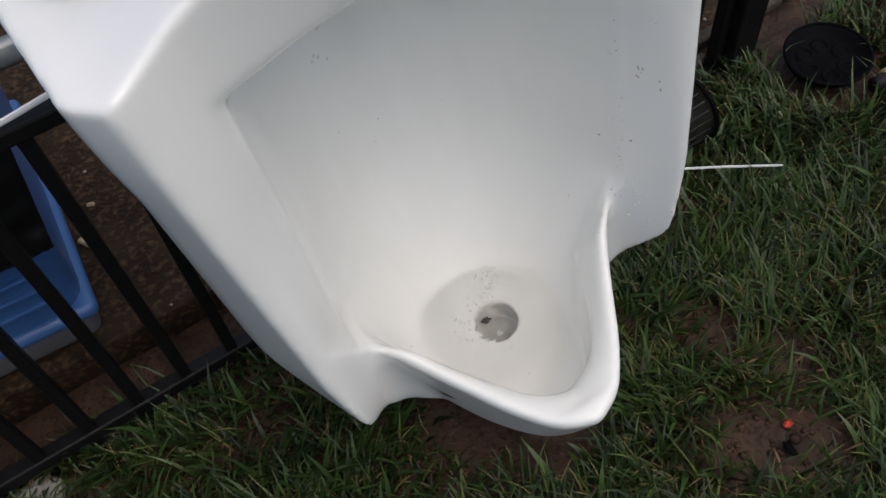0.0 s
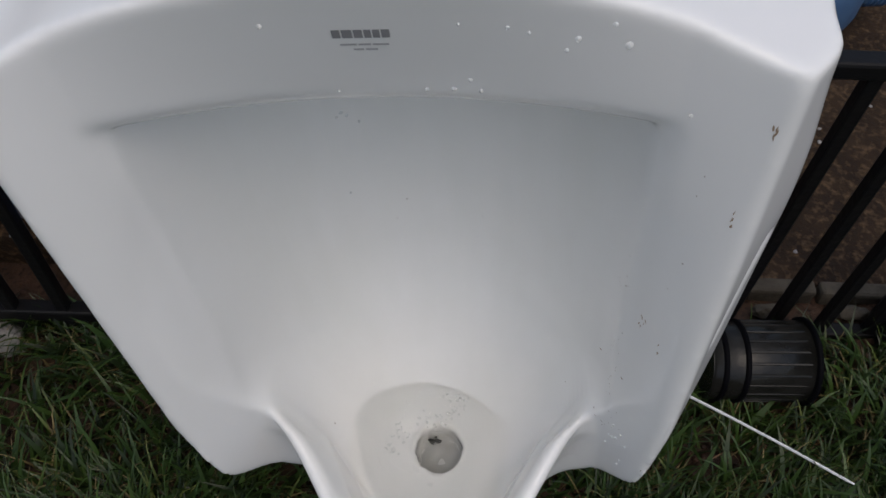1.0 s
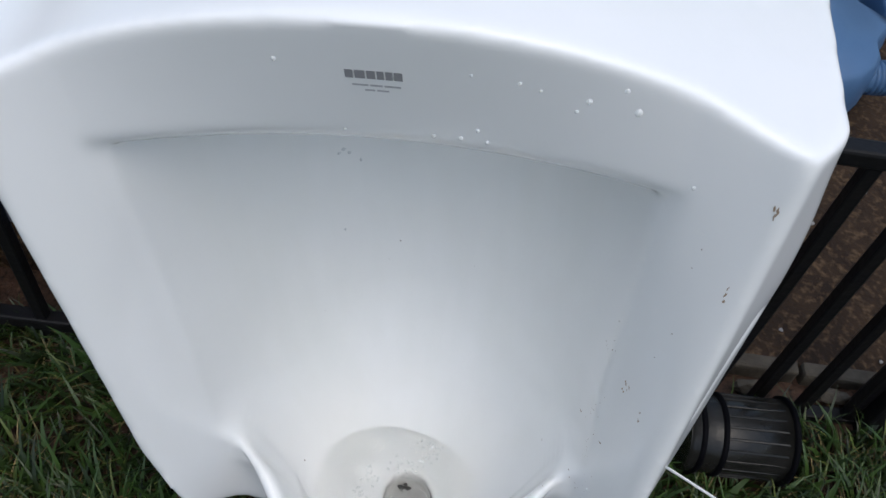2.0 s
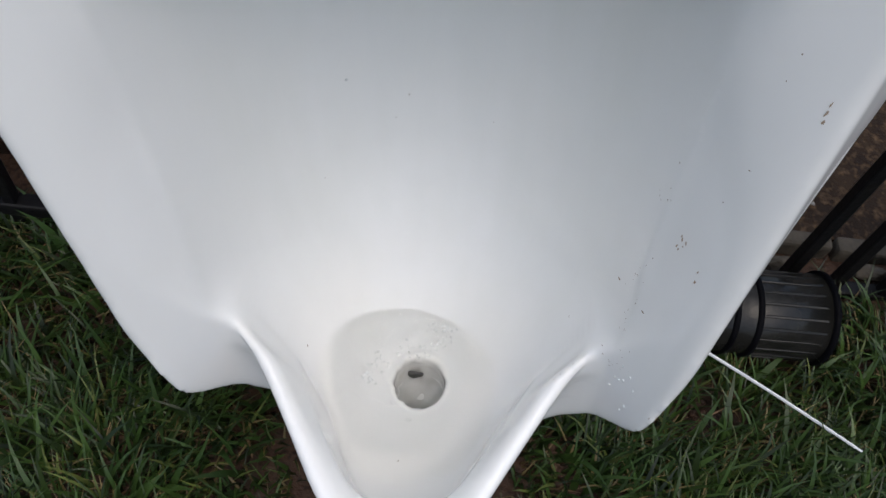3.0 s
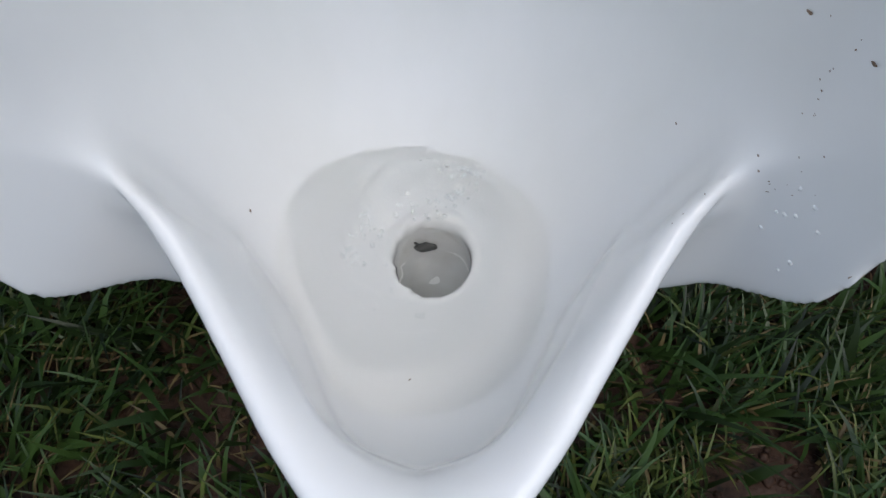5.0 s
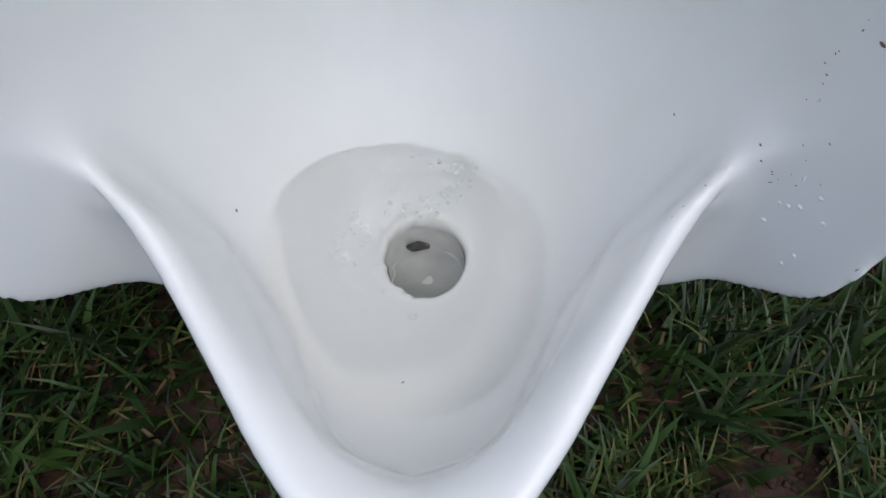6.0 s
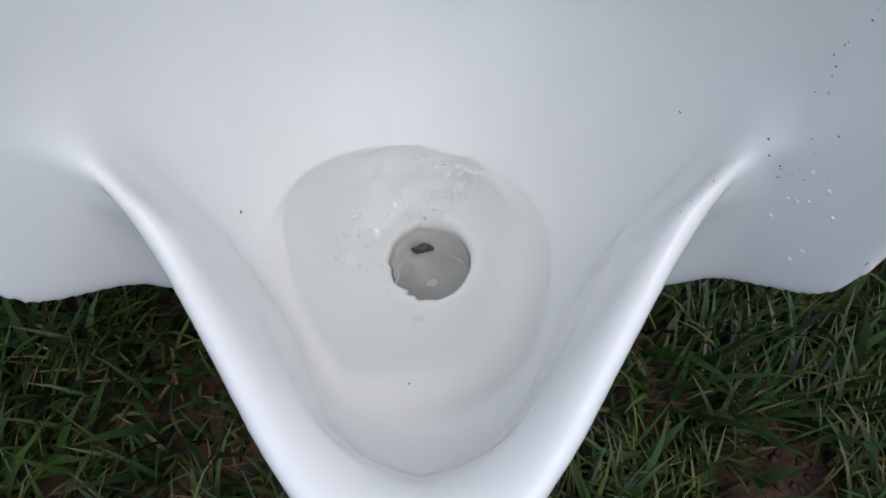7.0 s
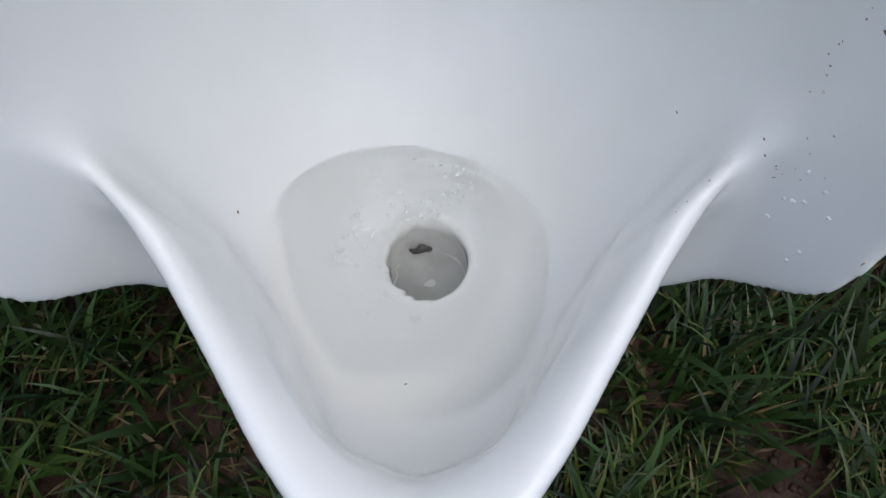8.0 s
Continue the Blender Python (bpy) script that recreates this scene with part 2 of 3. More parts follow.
build_grass("grass", 40000, GRASS, "dense dark green wet lawn grass", (-1.0, 1.15), (-0.75, 0.085), 0.058, 0.0032, 3)
build_grass("grass", 6500, GRASS, "longer broad dark blades of wet lawn grass", (-1.0, 1.15), (-0.75, 0.085), 0.075, 0.0046, 13, 0.8)
build_grass("grass", 7000, PALE_GRASS, "yellowish green blades among the lawn grass", (-1.0, 1.15), (-0.75, 0.085), 0.058, 0.0030, 23, 0.4)
build_grass("grass", 5000, PALE_GRASS, "pale yellowish blades round the bare soil", (0.1, 0.62), (-0.7, -0.18), 0.05, 0.0028, 33, 0.4)
build_grass("grass", 46000, GRASS, "short wet lawn grass further off", (-2.6, 2.6), (-2.4, 0.085), 0.065, 0.007, 5)
build_grass("dry_grass", 12000, STRAW, "scattered dry yellowish grass blades in the lawn", (-1.0, 1.15), (-0.75, 0.08), 0.045, 0.0024, 4, 0.22)


# ---- patio behind the fence ----
def build_patio():
    ob = part("patio", box((6.0, 2.6, 0.10), (0, 1.47, -0.085), None, 0.004), AGGREGATE)
    tagged(ob, "brown exposed-aggregate concrete patio, wet", "patio", kind="structure")
    rng = random.Random(8)
    kerb = empty("patio_kerb", pose(0, 0.15, 0, 0, 0, 1.2), "weathered pale concrete edging strip along the patio", "kerb", kind="structure")
    x = 0.2
    while x < 2.0:
        n = rng.uniform(0.22, 0.4)
        part("kerb_stone", box((n - 0.006, 0.022, 0.09), (x + n / 2, rng.uniform(-0.003, 0.003), -0.066), None, 0.005), KERB, kerb)
        x += n


build_patio()


# ---- fence ----
def build_fence():
    f = empty("fence", pose(0, 0.092, 0, 0, 0, 2.0), "low black painted steel picket fence", "fence")
    part("top_rail", box((2.10, 0.020, 0.018), (-0.50, 0, 0.428), None, 0.003), BLACK_METAL, f)
    part("bottom_rail", box((2.10, 0.020, 0.020), (-0.50, 0, -0.008), None, 0.003), BLACK_METAL, f)
    x0 = -0.531 - 0.0615 * 14
    first = None
    for i in range(48):
        x = x0 + 0.0615 * i
        if x > 0.52:
            break
        if first is None:
            first = part("picket", box((0.014, 0.014, 0.488), (0, 0, -0.045), None, 0.002), BLACK_METAL, f)
            first.location = (x, 0, 0)
        else:
            p = new("picket", first.data)
            p.parent, p.location = f, (x, 0, 0)
    for x in (-1.56, 0.548):
        part("post", box((0.05, 0.05, 0.56), (x, 0, -0.08), None, 0.004), BLACK_METAL, f)
        part("post_cap", box((0.056, 0.056, 0.02), (x, 0, 0.481), None, 0.006), BLACK_METAL, f)


build_fence()


# ---- urinal ----
LEAN_DEG = 5.98
URINAL = Matrix.Translation((0, 0, -0.06)) @ Matrix.Rotation(radians(-LEAN_DEG), 4, "Y")


def smax(a, b, k):
    h = np.maximum(k - np.abs(a - b), 0) / k
    return np.maximum(a, b) + h * h * k * 0.25


def smin(a, b, k):
    return -smax(-a, -b, k)


def ss(a, b, x):
    t = np.clip((x - a) / (b - a), 0, 1)
    return t * t * (3 - 2 * t)


def curve(x, pairs):
    """A smooth-enough curve through a few knots."""
    p = sorted(pairs)
    k, v = [a for a, _ in p], [b for _, b in p]
    return (np.interp(x - 0.008, k, v) + np.interp(x, k, v) + np.interp(x + 0.008, k, v)) / 3


# half-width of the lip's crest along y
CREST = [(-0.312, -0.06), (-0.299, -0.008), (-0.294, 0.009), (-0.285, 0.023), (-0.272, 0.036), (-0.257, 0.047), (-0.243, 0.0575), (-0.219, 0.0715), (-0.189, 0.0895), (-0.164, 0.105), (-0.141, 0.122), (-0.135, 0.131), (-0.128, 0.138), (-0.1, 0.141)]


def urinal_field(x, y, z):
    X = np.abs(x)
    # outer body: bowed front, chamfered cheeks, flat top and back
    front = (-0.104 - 1.2 * x ** 2 - 0.031 * np.clip(1 - (x / 0.155) ** 2, 0, 1) * np.clip((z - 0.605) / 0.135, 0, 1) - 0.085 * (0.65 - z) * ss(0.15, 0.19, X)) - y
    t = np.clip((z - 0.24) / 0.45, -0.2, 1.1)
    ax, ay = 0.185 + 0.018 * t + 0.008 * ss(0.0, 0.25, t), -0.178 + 0.03 * t
    skew = (0.007 * ss(0.69, 0.55, z) - 0.001 * ss(0.6, 0.69, z)) * np.tanh(x / 0.05)
    bx, by = 0.235 - 0.004 * t + skew, -0.088 - 0.038 * t
    dx, dy = bx - ax, by - ay
    ln = np.sqrt(dx * dx + dy * dy)
    cheek = (dy * (X - ax) - dx * (y - ay)) / ln
    side = X - (0.230 + skew + 0.005 * ss(0.69, 0.6, z) + 0.08 * np.clip(y + 0.11, 0, 0.2))
    body = smax(front, cheek, 0.007)
    body = smax(body, side, 0.007)
    body = smax(body, z - smax(0.735 - 1.2 * x ** 2, 0.689 + 0 * x, 0.012), 0.004)
    body = smax(body, y - 0.078, 0.01)
    # the skirt: its hem climbs from the lip to a pointed ear, then along the cheek to the back
    hem = 0.2325 + (X - 0.1876) * (2.05 - 0.5 * np.tanh((X - 0.1876) / 0.012))
    hem = smax(hem, 0.092 + 1.15 * (X - 0.108), 0.012)
    body = smax(body, (hem - z) * 0.38, 0.015)
    # a shallow crease in one cheek
    px, py, pz = x - 0.231, y + 0.124, z - 0.53
    ex, ey, ez = -0.022, -0.024, -0.085
    h = np.clip((px * ex + py * ey + pz * ez) / (ex * ex + ey * ey + ez * ez), 0, 1)
    crease = np.sqrt((px - h * ex) ** 2 + (py - h * ey) ** 2 + (pz - h * ez) ** 2) - 0.0045 * (1 - 0.6 * h)
    body = smax(body, -crease, 0.006)
    # bowl with its projecting spout-shaped lip
    crest = curve(y, CREST)
    zc = curve(y, [(-0.30, 0.2325), (-0.261, 0.24), (-0.219, 0.248), (-0.189, 0.255), (-0.164, 0.262), (-0.141, 0.277), (-0.13, 0.286), (-0.12, 0.291), (-0.08, 0.292)])
    shell = 0.050 + 2.4 * (y + 0.1) ** 2 + 2.5 * x ** 2
    crest_in = curve(y, CREST[:-3] + [(-0.133, 0.136), (-0.126, 0.148), (-0.1, 0.152)])
    drop = np.maximum(zc - z, 0)
    crest_out = curve(y - 0.33 * drop, CREST)
    lip = smax((X - crest_out - 0.009) * 0.8, z - zc, 0.016)
    lip = smax(lip, shell - z, 0.03)
    lip = smax(lip, y - 0.075, 0.02)
    solid = smin(body, lip, 0.024 - 0.018 * ss(0.245, 0.28, z))
    # the hollow
    yb = curve(z, [(0.12, -0.05), (0.16, -0.02), (0.2, 0.004), (0.26, 0.022), (0.32, 0.031), (0.38, 0.034), (0.5, 0.034), (0.6, 0.028), (0.66, 0.02)])
    u = np.clip(X / (0.151 + 0.004 * ss(0.45, 0.29, z)), 0, 1)
    edge = -0.134 - 1.2 * np.maximum(X ** 2 - 0.0228, 0) - 0.03 * ss(0.151, 0.172, X)
    back = y - (edge + (yb - edge) * np.maximum(1 - u ** 2.3, 0) ** 0.75)
    d2 = (y + 0.1) ** 2
    rise = 0.12 + np.where(y < -0.1, 2.4 * d2 + 51 * d2 * d2, 4.9 * d2)
    floor = rise + 4.2 * x ** 2 + 150 * x ** 4 - z
    # inside the crest a broad shelf slopes to a soft edge, and a steep wall drops from it to the floor
    ledge = curve(y, [(-0.275, -0.07), (-0.262, -0.022), (-0.257, 0.004), (-0.251, 0.014), (-0.246, 0.022), (-0.238, 0.033), (-0.224, 0.0455), (-0.185, 0.069), (-0.169, 0.077), (-0.132, 0.095), (-0.10, 0.110), (-0.05, 0.152)])
    foot = curve(y, [(-0.262, -0.07), (-0.245, -0.018), (-0.240, 0.006), (-0.235, 0.020), (-0.229, 0.032), (-0.2045, 0.0475), (-0.151, 0.070), (-0.102, 0.106), (-0.05, 0.150)])
    zl = curve(y, [(-0.26, 0.222), (-0.224, 0.227), (-0.185, 0.221), (-0.14, 0.206), (-0.10, 0.180), (-0.05, 0.17)])
    zf = np.minimum(rise + 4.2 * foot ** 2, zl - 0.02)
    g = np.clip((z - zf) / (zl - zf), -0.4, 1)
    h = np.clip((z - zl) / (zc - 0.003 - zl), 0, 1)
    width = X - (foot + (ledge - foot) * g + (crest_in - 0.007 - ledge) * h + 0.035 * ss(0.282, 0.33, z))
    hollow = smax(back * 0.8, floor, 0.05)
    hollow = smax(hollow, width * 0.7, 0.007)
    hollow = smax(hollow, z - (0.632 - 0.1 * x ** 2), 0.008)
    solid = smax(solid, -hollow, 0.011 + 0.020 * ss(0.63, 0.5, z) * ss(0.27, 0.315, z) + 0.009 * ss(0.58, 0.625, z))
    # outlet: a round well that turns back into the trap
    rr = np.sqrt(x ** 2 + (y + 0.1) ** 2)
    well = np.maximum(np.maximum(rr - 0.0245, 0.072 - z), z - 0.17)
    trap = np.maximum(np.sqrt((x + 0.004) ** 2 + (z - 0.088) ** 2) - 0.014, np.maximum(y - 0.03, -0.1 - y))
    return smax(solid, -smin(well, trap, 0.004), 0.006)


def surface_net(field, lo, hi, step):
    """Mesh the zero level of a field on a grid: one vertex per crossed cell, one quad per crossed edge."""
    axes = [np.arange(a, b + step, step) for a, b in zip(lo, hi)]
    gx, gy, gz = np.meshgrid(*axes, indexing="ij")
    f = field(gx, gy, gz)
    inside = f < 0
    nx, ny, nz = f.shape
    c = [(i, j, k) for i in (0, 1) for j in (0, 1) for k in (0, 1)]
    corner = {q: f[q[0]:nx - 1 + q[0], q[1]:ny - 1 + q[1], q[2]:nz - 1 + q[2]] for q in c}
    count = sum((corner[q] < 0).astype(int) for q in c)
    cell = (count > 0) & (count < 8)
    ids = -np.ones(cell.shape, int)
    idx = np.argwhere(cell)
    ids[cell] = np.arange(len(idx))
    total, hits = np.zeros((len(idx), 3)), np.zeros(len(idx))
    for a in c:
        for ax in range(3):
            if a[ax]:
                continue
            b = list(a)
            b[ax] = 1
            fa, fb = corner[a][cell], corner[tuple(b)][cell]
            cross = (fa < 0) != (fb < 0)
            s = np.where(cross, fa / np.where(cross, fa - fb, 1), 0)
            p = np.tile(np.array(a, float), (len(idx), 1))
            p[:, ax] = s
            total += p * cross[:, None]
            hits += cross
    verts = np.array(lo) + step * (idx + total / hits[:, None])
    faces = []
    for ax in range(3):
        u, v = (ax + 1) % 3, (ax + 2) % 3
        sl0, sl1 = [slice(1, -1)] * 3, [slice(1, -1)] * 3
        sl0[ax], sl1[ax] = slice(0, -1), slice(1, None)
        e0, e1 = inside[tuple(sl0)], inside[tuple(sl1)]
        for flip, sel in ((False, e0 & ~e1), (True, ~e0 & e1)):
            q = np.argwhere(sel)
            q[:, u] += 1
            q[:, v] += 1
            ring = []
            for du, dv in ((0, 0), (-1, 0), (-1, -1), (0, -1)):
                r = q.copy()
                r[:, u] += du
                r[:, v] += dv
                ring.append(ids[r[:, 0], r[:, 1], r[:, 2]])
            ring = np.stack(ring, 1)
            faces.append(ring[:, ::-1] if flip else ring)
    return verts, np.concatenate(faces)


def build_urinal():
    root = empty("urinal", URINAL, "white glazed porcelain wall urinal tied to a black fence", "urinal")
    v, f = surface_net(urinal_field, (-0.262, -0.322, 0.045), (0.262, 0.095, 0.76), 0.0030)
    body = mesh_ob("basin", v.tolist(), f.tolist(), PORCELAIN, True)
    body.parent = root
    sm = body.modifiers.new("glaze", "SMOOTH")
    sm.factor, sm.iterations = 0.5, 10
    # grey outlet fitting down in the well; a dark disc at the back paints its mouth's shade
    part("outlet_sleeve", lathe([(0.0238, 0.110), (0.0238, 0.074), (0.004, 0.073)], pose(0, -0.1, 0), 40, False), OUTLET, root, "dull grey outlet fitting", True)
    part("outlet_mouth_disc", lathe([(0.0008, 0.0), (0.0058, 0.0), (0.0058, 0.001), (0.0008, 0.001)], pose(-0.005, -0.0810, 0.0885, 70, 0, 0) @ Matrix.Diagonal((1.3, 0.6, 1, 1)), 28), MOUTH_SHADE, root, "dark disc standing for the shaded outlet mouth", True)
    return root, body


urinal, basin = build_urinal()


# ---- marks and water on the porcelain ----
def basin_bvh():
    from mathutils.bvhtree import BVHTree
    bm = bmesh.new()
    bm.from_mesh(basin.data)
    for _ in range(10):
        bmesh.ops.smooth_vert(bm, verts=bm.verts, factor=0.5, use_axis_x=True, use_axis_y=True, use_axis_z=True)
    tree = BVHTree.FromBMesh(bm)
    bm.free()
    return tree


basin_tree = basin_bvh()


def on_basin(p):
    """The nearest place on the glaze and its frame: u across, v up the surface, n out."""
    loc, n, _, _ = basin_tree.find_nearest(Vector(p))
    if n.dot(Vector((0, -1, 0.6))) < 0:
        n = -n
    u = n.cross(Vector((0, 0, 1)))
    u = u.normalized() if u.length > 0.05 else Vector((1, 0, 0))
    if u.x < 0:
        u = -u
    v = n.cross(u)
    if v.z < 0 or (abs(v.z) < 0.3 and v.y < 0):
        v = -v
    return loc, u, v.normalized(), n


def patch(bm, p, size, seed=0, lift=0.0005, dome=0.0, round_=8, rough=0.35, turn=0.0):
    """A small irregular fleck or dome laid on the glaze."""
    rng = random.Random(seed)
    loc, u, v, n = on_basin(p)
    c, s_ = math.cos(turn), math.sin(turn)
    ring = []
    for k in range(round_):
        a = 2 * math.pi * k / round_
        r = 1 + rough * rng.uniform(-1, 1)
        x, y = size[0] * r * math.cos(a), size[1] * r * math.sin(a)
        ring.append((x * c - y * s_, x * s_ + y * c))
    outer = [bm.verts.new(loc + u * x + v * y + n * (lift if not dome else 0.0001)) for x, y in ring]
    if dome:
        mid = [bm.verts.new(loc + (u * x + v * y) * 0.75 + n * dome * 0.7) for x, y in ring]
        for k in range(round_):
            bm.faces.new((outer[k], outer[(k + 1) % round_], mid[(k + 1) % round_], mid[k]))
        outer = mid
    top = bm.verts.new(loc + n * max(dome, lift * 1.2))
    for k in range(round_):
        bm.faces.new((outer[k], outer[(k + 1) % round_], top))


def build_marks():
    rng = random.Random(21)
    # maker's mark on the brow: six dark blocks over two thin pale lines
    letters = [0.0040, 0.0050, 0.0042, 0.0034, 0.0034, 0.0040]
    x = -0.0138
    for w_ in letters:
        bm = bmesh.new()
        loc, u, v, n = on_basin((x + w_ / 2, -0.122, 0.6985))
        q = [loc + u * a * w_ / 2 + v * b * 0.0031 + n * 0.0004 for a, b in ((-1, -1), (1, -1), (1, 1), (-1, 1))]
        bm.faces.new([bm.verts.new(c) for c in q])
        part("printed_mark", bm, INK, urinal, "dark grey printed block")
        x += w_ + 0.0008
    bm = bmesh.new()
    for z, spans in ((0.6905, ((-0.011, -0.003), (-0.002, 0.004), (0.005, 0.013))), (0.6865, ((-0.005, 0.0), (0.001, 0.007)))):
        for a, b in spans:
            loc, u, v, n = on_basin(((a + b) / 2, -0.120, z))
            q = [loc + u * c * (b - a) / 2 + v * d * 0.0007 + n * 0.0004 for c, d in ((-1, -1), (1, -1), (1, 1), (-1, 1))]
            bm.faces.new([bm.verts.new(c) for c in q])
    part("small_print", bm, PALE_INK, urinal, "faint grey small print")
    # flecks of dirt
    bm = bmesh.new()
    spots = [(-0.017, 0.027, 0.377, 1.0), (0.145, -0.105, 0.352, 2.0), (0.158, -0.136, 0.361, 1.6), (0.137, -0.075, 0.237, 1.1), (-0.01, -0.182, 0.139, 1.1),
             (-0.109, -0.095, 0.173, 1.2), (-0.049, -0.23, 0.207, 1.6), (-0.009, -0.231, 0.153, 1.3)]
    for i, (a, b, c, r) in enumerate(spots):
        patch(bm, (a, b, c), (0.0005 * r, 0.0009 * r), i, turn=rng.uniform(0, 3))
    for i in range(34):
        patch(bm, (rng.uniform(0.09, 0.21), -0.14, rng.uniform(0.23, 0.42)), (rng.uniform(0.0002, 0.00045), rng.uniform(0.0002, 0.0007)), 700 + i, turn=rng.uniform(0, 3))
    for i in range(46):
        # mostly on the side that faces the path
        a = (rng.uniform(0.10, 0.2), -0.13, rng.uniform(0.24, 0.62)) if i < 26 else (rng.uniform(-0.08, 0.08), rng.uniform(-0.28, -0.18), 0.19) if i < 40 else (rng.uniform(-0.12, 0.12), 0.0, rng.uniform(0.3, 0.6))
        patch(bm, a, (rng.uniform(0.0002, 0.0005), rng.uniform(0.0003, 0.0008)), 50 + i, turn=rng.uniform(0, 3))
    part("dirt_flecks", bm, GRIME, urinal, "small dark flecks of dirt")["kind"] = "stuff"
    bm = bmesh.new()
    patch(bm, (0.1987, -0.163, 0.2546), (0.0026, 0.0011), 77, lift=0.0008, rough=0.3, turn=0.5)
    part("leaf_scrap", bm, STRAW, urinal, "tan scrap of leaf stuck to the rim")
    # smears of mud on the edge of the cheek
    bm = bmesh.new()
    for a, b, c, n_, sp in ((0.163, -0.138, 0.456, 6, 0.006), (0.198, -0.154, 0.654, 5, 0.003), (0.192, -0.157, 0.587, 5, 0.005), (0.178, -0.15, 0.44, 3, 0.004), (0.186, -0.17, 0.268, 4, 0.002)):
        for k in range(n_):
            patch(bm, (a + rng.gauss(0, sp * 0.5), b, c + rng.gauss(0, sp)), (rng.uniform(0.0003, 0.0006), rng.uniform(0.0008, 0.0026)), 200 + k, turn=rng.uniform(-0.3, 0.3))
    part("mud_smears", bm, SMEAR, urinal, "brown smears of mud on the rim")["kind"] = "stuff"
    # drops hanging on the brow and clinging to the cheek, their sky brightness painted white
    bm = bmesh.new()
    drops = [(0.042, 0.642, 1.4), (0.028, 0.641, 1.3), (-0.019, 0.640, 0.9), (0.051, 0.651, 1.3), (0.056, 0.641, 1.3), (0.103, 0.672, 1.5), (0.126, 0.669, 1.9),
             (0.098, 0.664, 1.1), (0.07, 0.680, 1.1), (0.119, 0.682, 1.2), (0.08, 0.676, 0.9), (-0.047, 0.684, 1.3), (0.157, 0.641, 1.1), (0.047, 0.683, 0.9)]
    for i, (a, c, r) in enumerate(drops):
        patch(bm, (a, -0.118 - 1.2 * a * a, c + (0.022 if c > 0.66 else 0.009)), (0.0010 * r, 0.0014 * r), i, dome=0.0008 * r, round_=10, rough=0.12)
    for i in range(11):
        patch(bm, (rng.uniform(0.14, 0.19), -0.15, rng.uniform(0.23, 0.29)), (rng.uniform(0.0008, 0.0016), rng.uniform(0.0008, 0.0016)), 90 + i, dome=0.0009, round_=9, rough=0.15)
    for i in range(8):
        patch(bm, (rng.gauss(-0.05, 0.04), 0.03, rng.gauss(0.47, 0.05)), (rng.uniform(0.0008, 0.002), rng.uniform(0.001, 0.0026)), 120 + i, dome=0.0006, round_=8, rough=0.3)
    part("water_drops", bm, DROPLET, urinal, "water drops on the glaze, whitened to look sky-lit", True)["kind"] = "stuff"
    for o in urinal.children:
        if o.name.startswith("water_drops"):
            o.visible_shadow = False


PALE_INK = material("pale_grey_ink", (0.42, 0.42, 0.43), 0.5)
SMEAR = material("mud_smear", (0.30, 0.22, 0.15), 0.8, second=(0.42, 0.34, 0.26), scale=200)
build_marks()


def build_water():
    """A shallow pool standing over the outlet, stirred by the stream, with splashes and froth lying round it."""
    c = URINAL @ Vector((0, -0.1, 0.1525))
    nr, na = 70, 150
    verts, faces = [(c.x, c.y, 0)], []
    for i in range(1, nr + 1):
        r = 0.115 * i / nr
        for k in range(na):
            a = 2 * math.pi * k / na
            x, y = c.x + r * math.cos(a), c.y + r * math.sin(a)
            dx, dy = x - c.x, y - c.y
            # whirled coordinates make the ripples run round the outlet
            w = 9 * r
            p = Vector((90 * (dx * math.cos(w * 6) - dy * math.sin(w * 6)), 90 * (dx * math.sin(w * 6) + dy * math.cos(w * 6)), 1.7))
            side = float(ss(-0.05, 0.03, dy - 0.8 * dx))
            stir = (0.1 + 0.9 * side) * (math.exp(-((r - 0.049) / 0.014) ** 2) + 0.14 * math.exp(-(r / 0.03) ** 2)) + 0.02
            verts.append((x, y, stir * (0.0070 * noise.noise(p) + 0.0040 * noise.noise(p * 2.1) + 0.0007 * noise.noise(p * 4.3))))
    for k in range(na):
        faces.append((0, 1 + k, 1 + (k + 1) % na))
    for i in range(nr - 1):
        for k in range(na):
            a, b = 1 + i * na + k, 1 + i * na + (k + 1) % na
            faces.append((a, a + na, b + na, b))
    ob = mesh_ob("water", verts, faces, WATER, True)
    ob.location.z = c.z
    ob.visible_shadow = False
    tagged(ob, "clear rippled water standing shallow over the urinal's outlet", "water", kind="stuff")
    # splashes and froth on the glaze round the outlet, most of them behind and beside it
    rng = random.Random(12)
    bm = bmesh.new()
    for i in range(24):
        a, r = rng.gauss(2.7, 0.9), 0.029 + abs(rng.gauss(0, 0.014))
        q = rng.uniform(0.0005, 0.0013) * (2.2 if rng.random() < 0.16 else 0.9)
        patch(bm, (r * math.cos(a), -0.1 + r * math.sin(a), 0.122), (q * rng.uniform(1, 1.9), q), 400 + i, dome=q * 0.45, round_=9, rough=0.25, turn=rng.uniform(0, 3))
    # bubbles riding on the water in clusters
    for i in range(80):
        if i % 9 == 0:
            a0, r0 = rng.uniform(0.2, 4.0), rng.uniform(0.018, 0.052)
        x, y = r0 * math.cos(a0) + rng.gauss(0, 0.005), -0.1 + r0 * math.sin(a0) + rng.gauss(0, 0.004)
        q = rng.uniform(0.0006, 0.0018)
        bmesh.ops.create_icosphere(bm, subdivisions=2, radius=q, matrix=Matrix.Translation((x, y, 0.1525 + 0.105 * x)))
    froth = part("froth", bm, BUBBLE, None, "", True)
    froth.matrix_world = URINAL
    froth.visible_shadow = False
    tagged(froth, "small clear splashes and bubbles round the outlet", "froth", kind="stuff")


build_water()


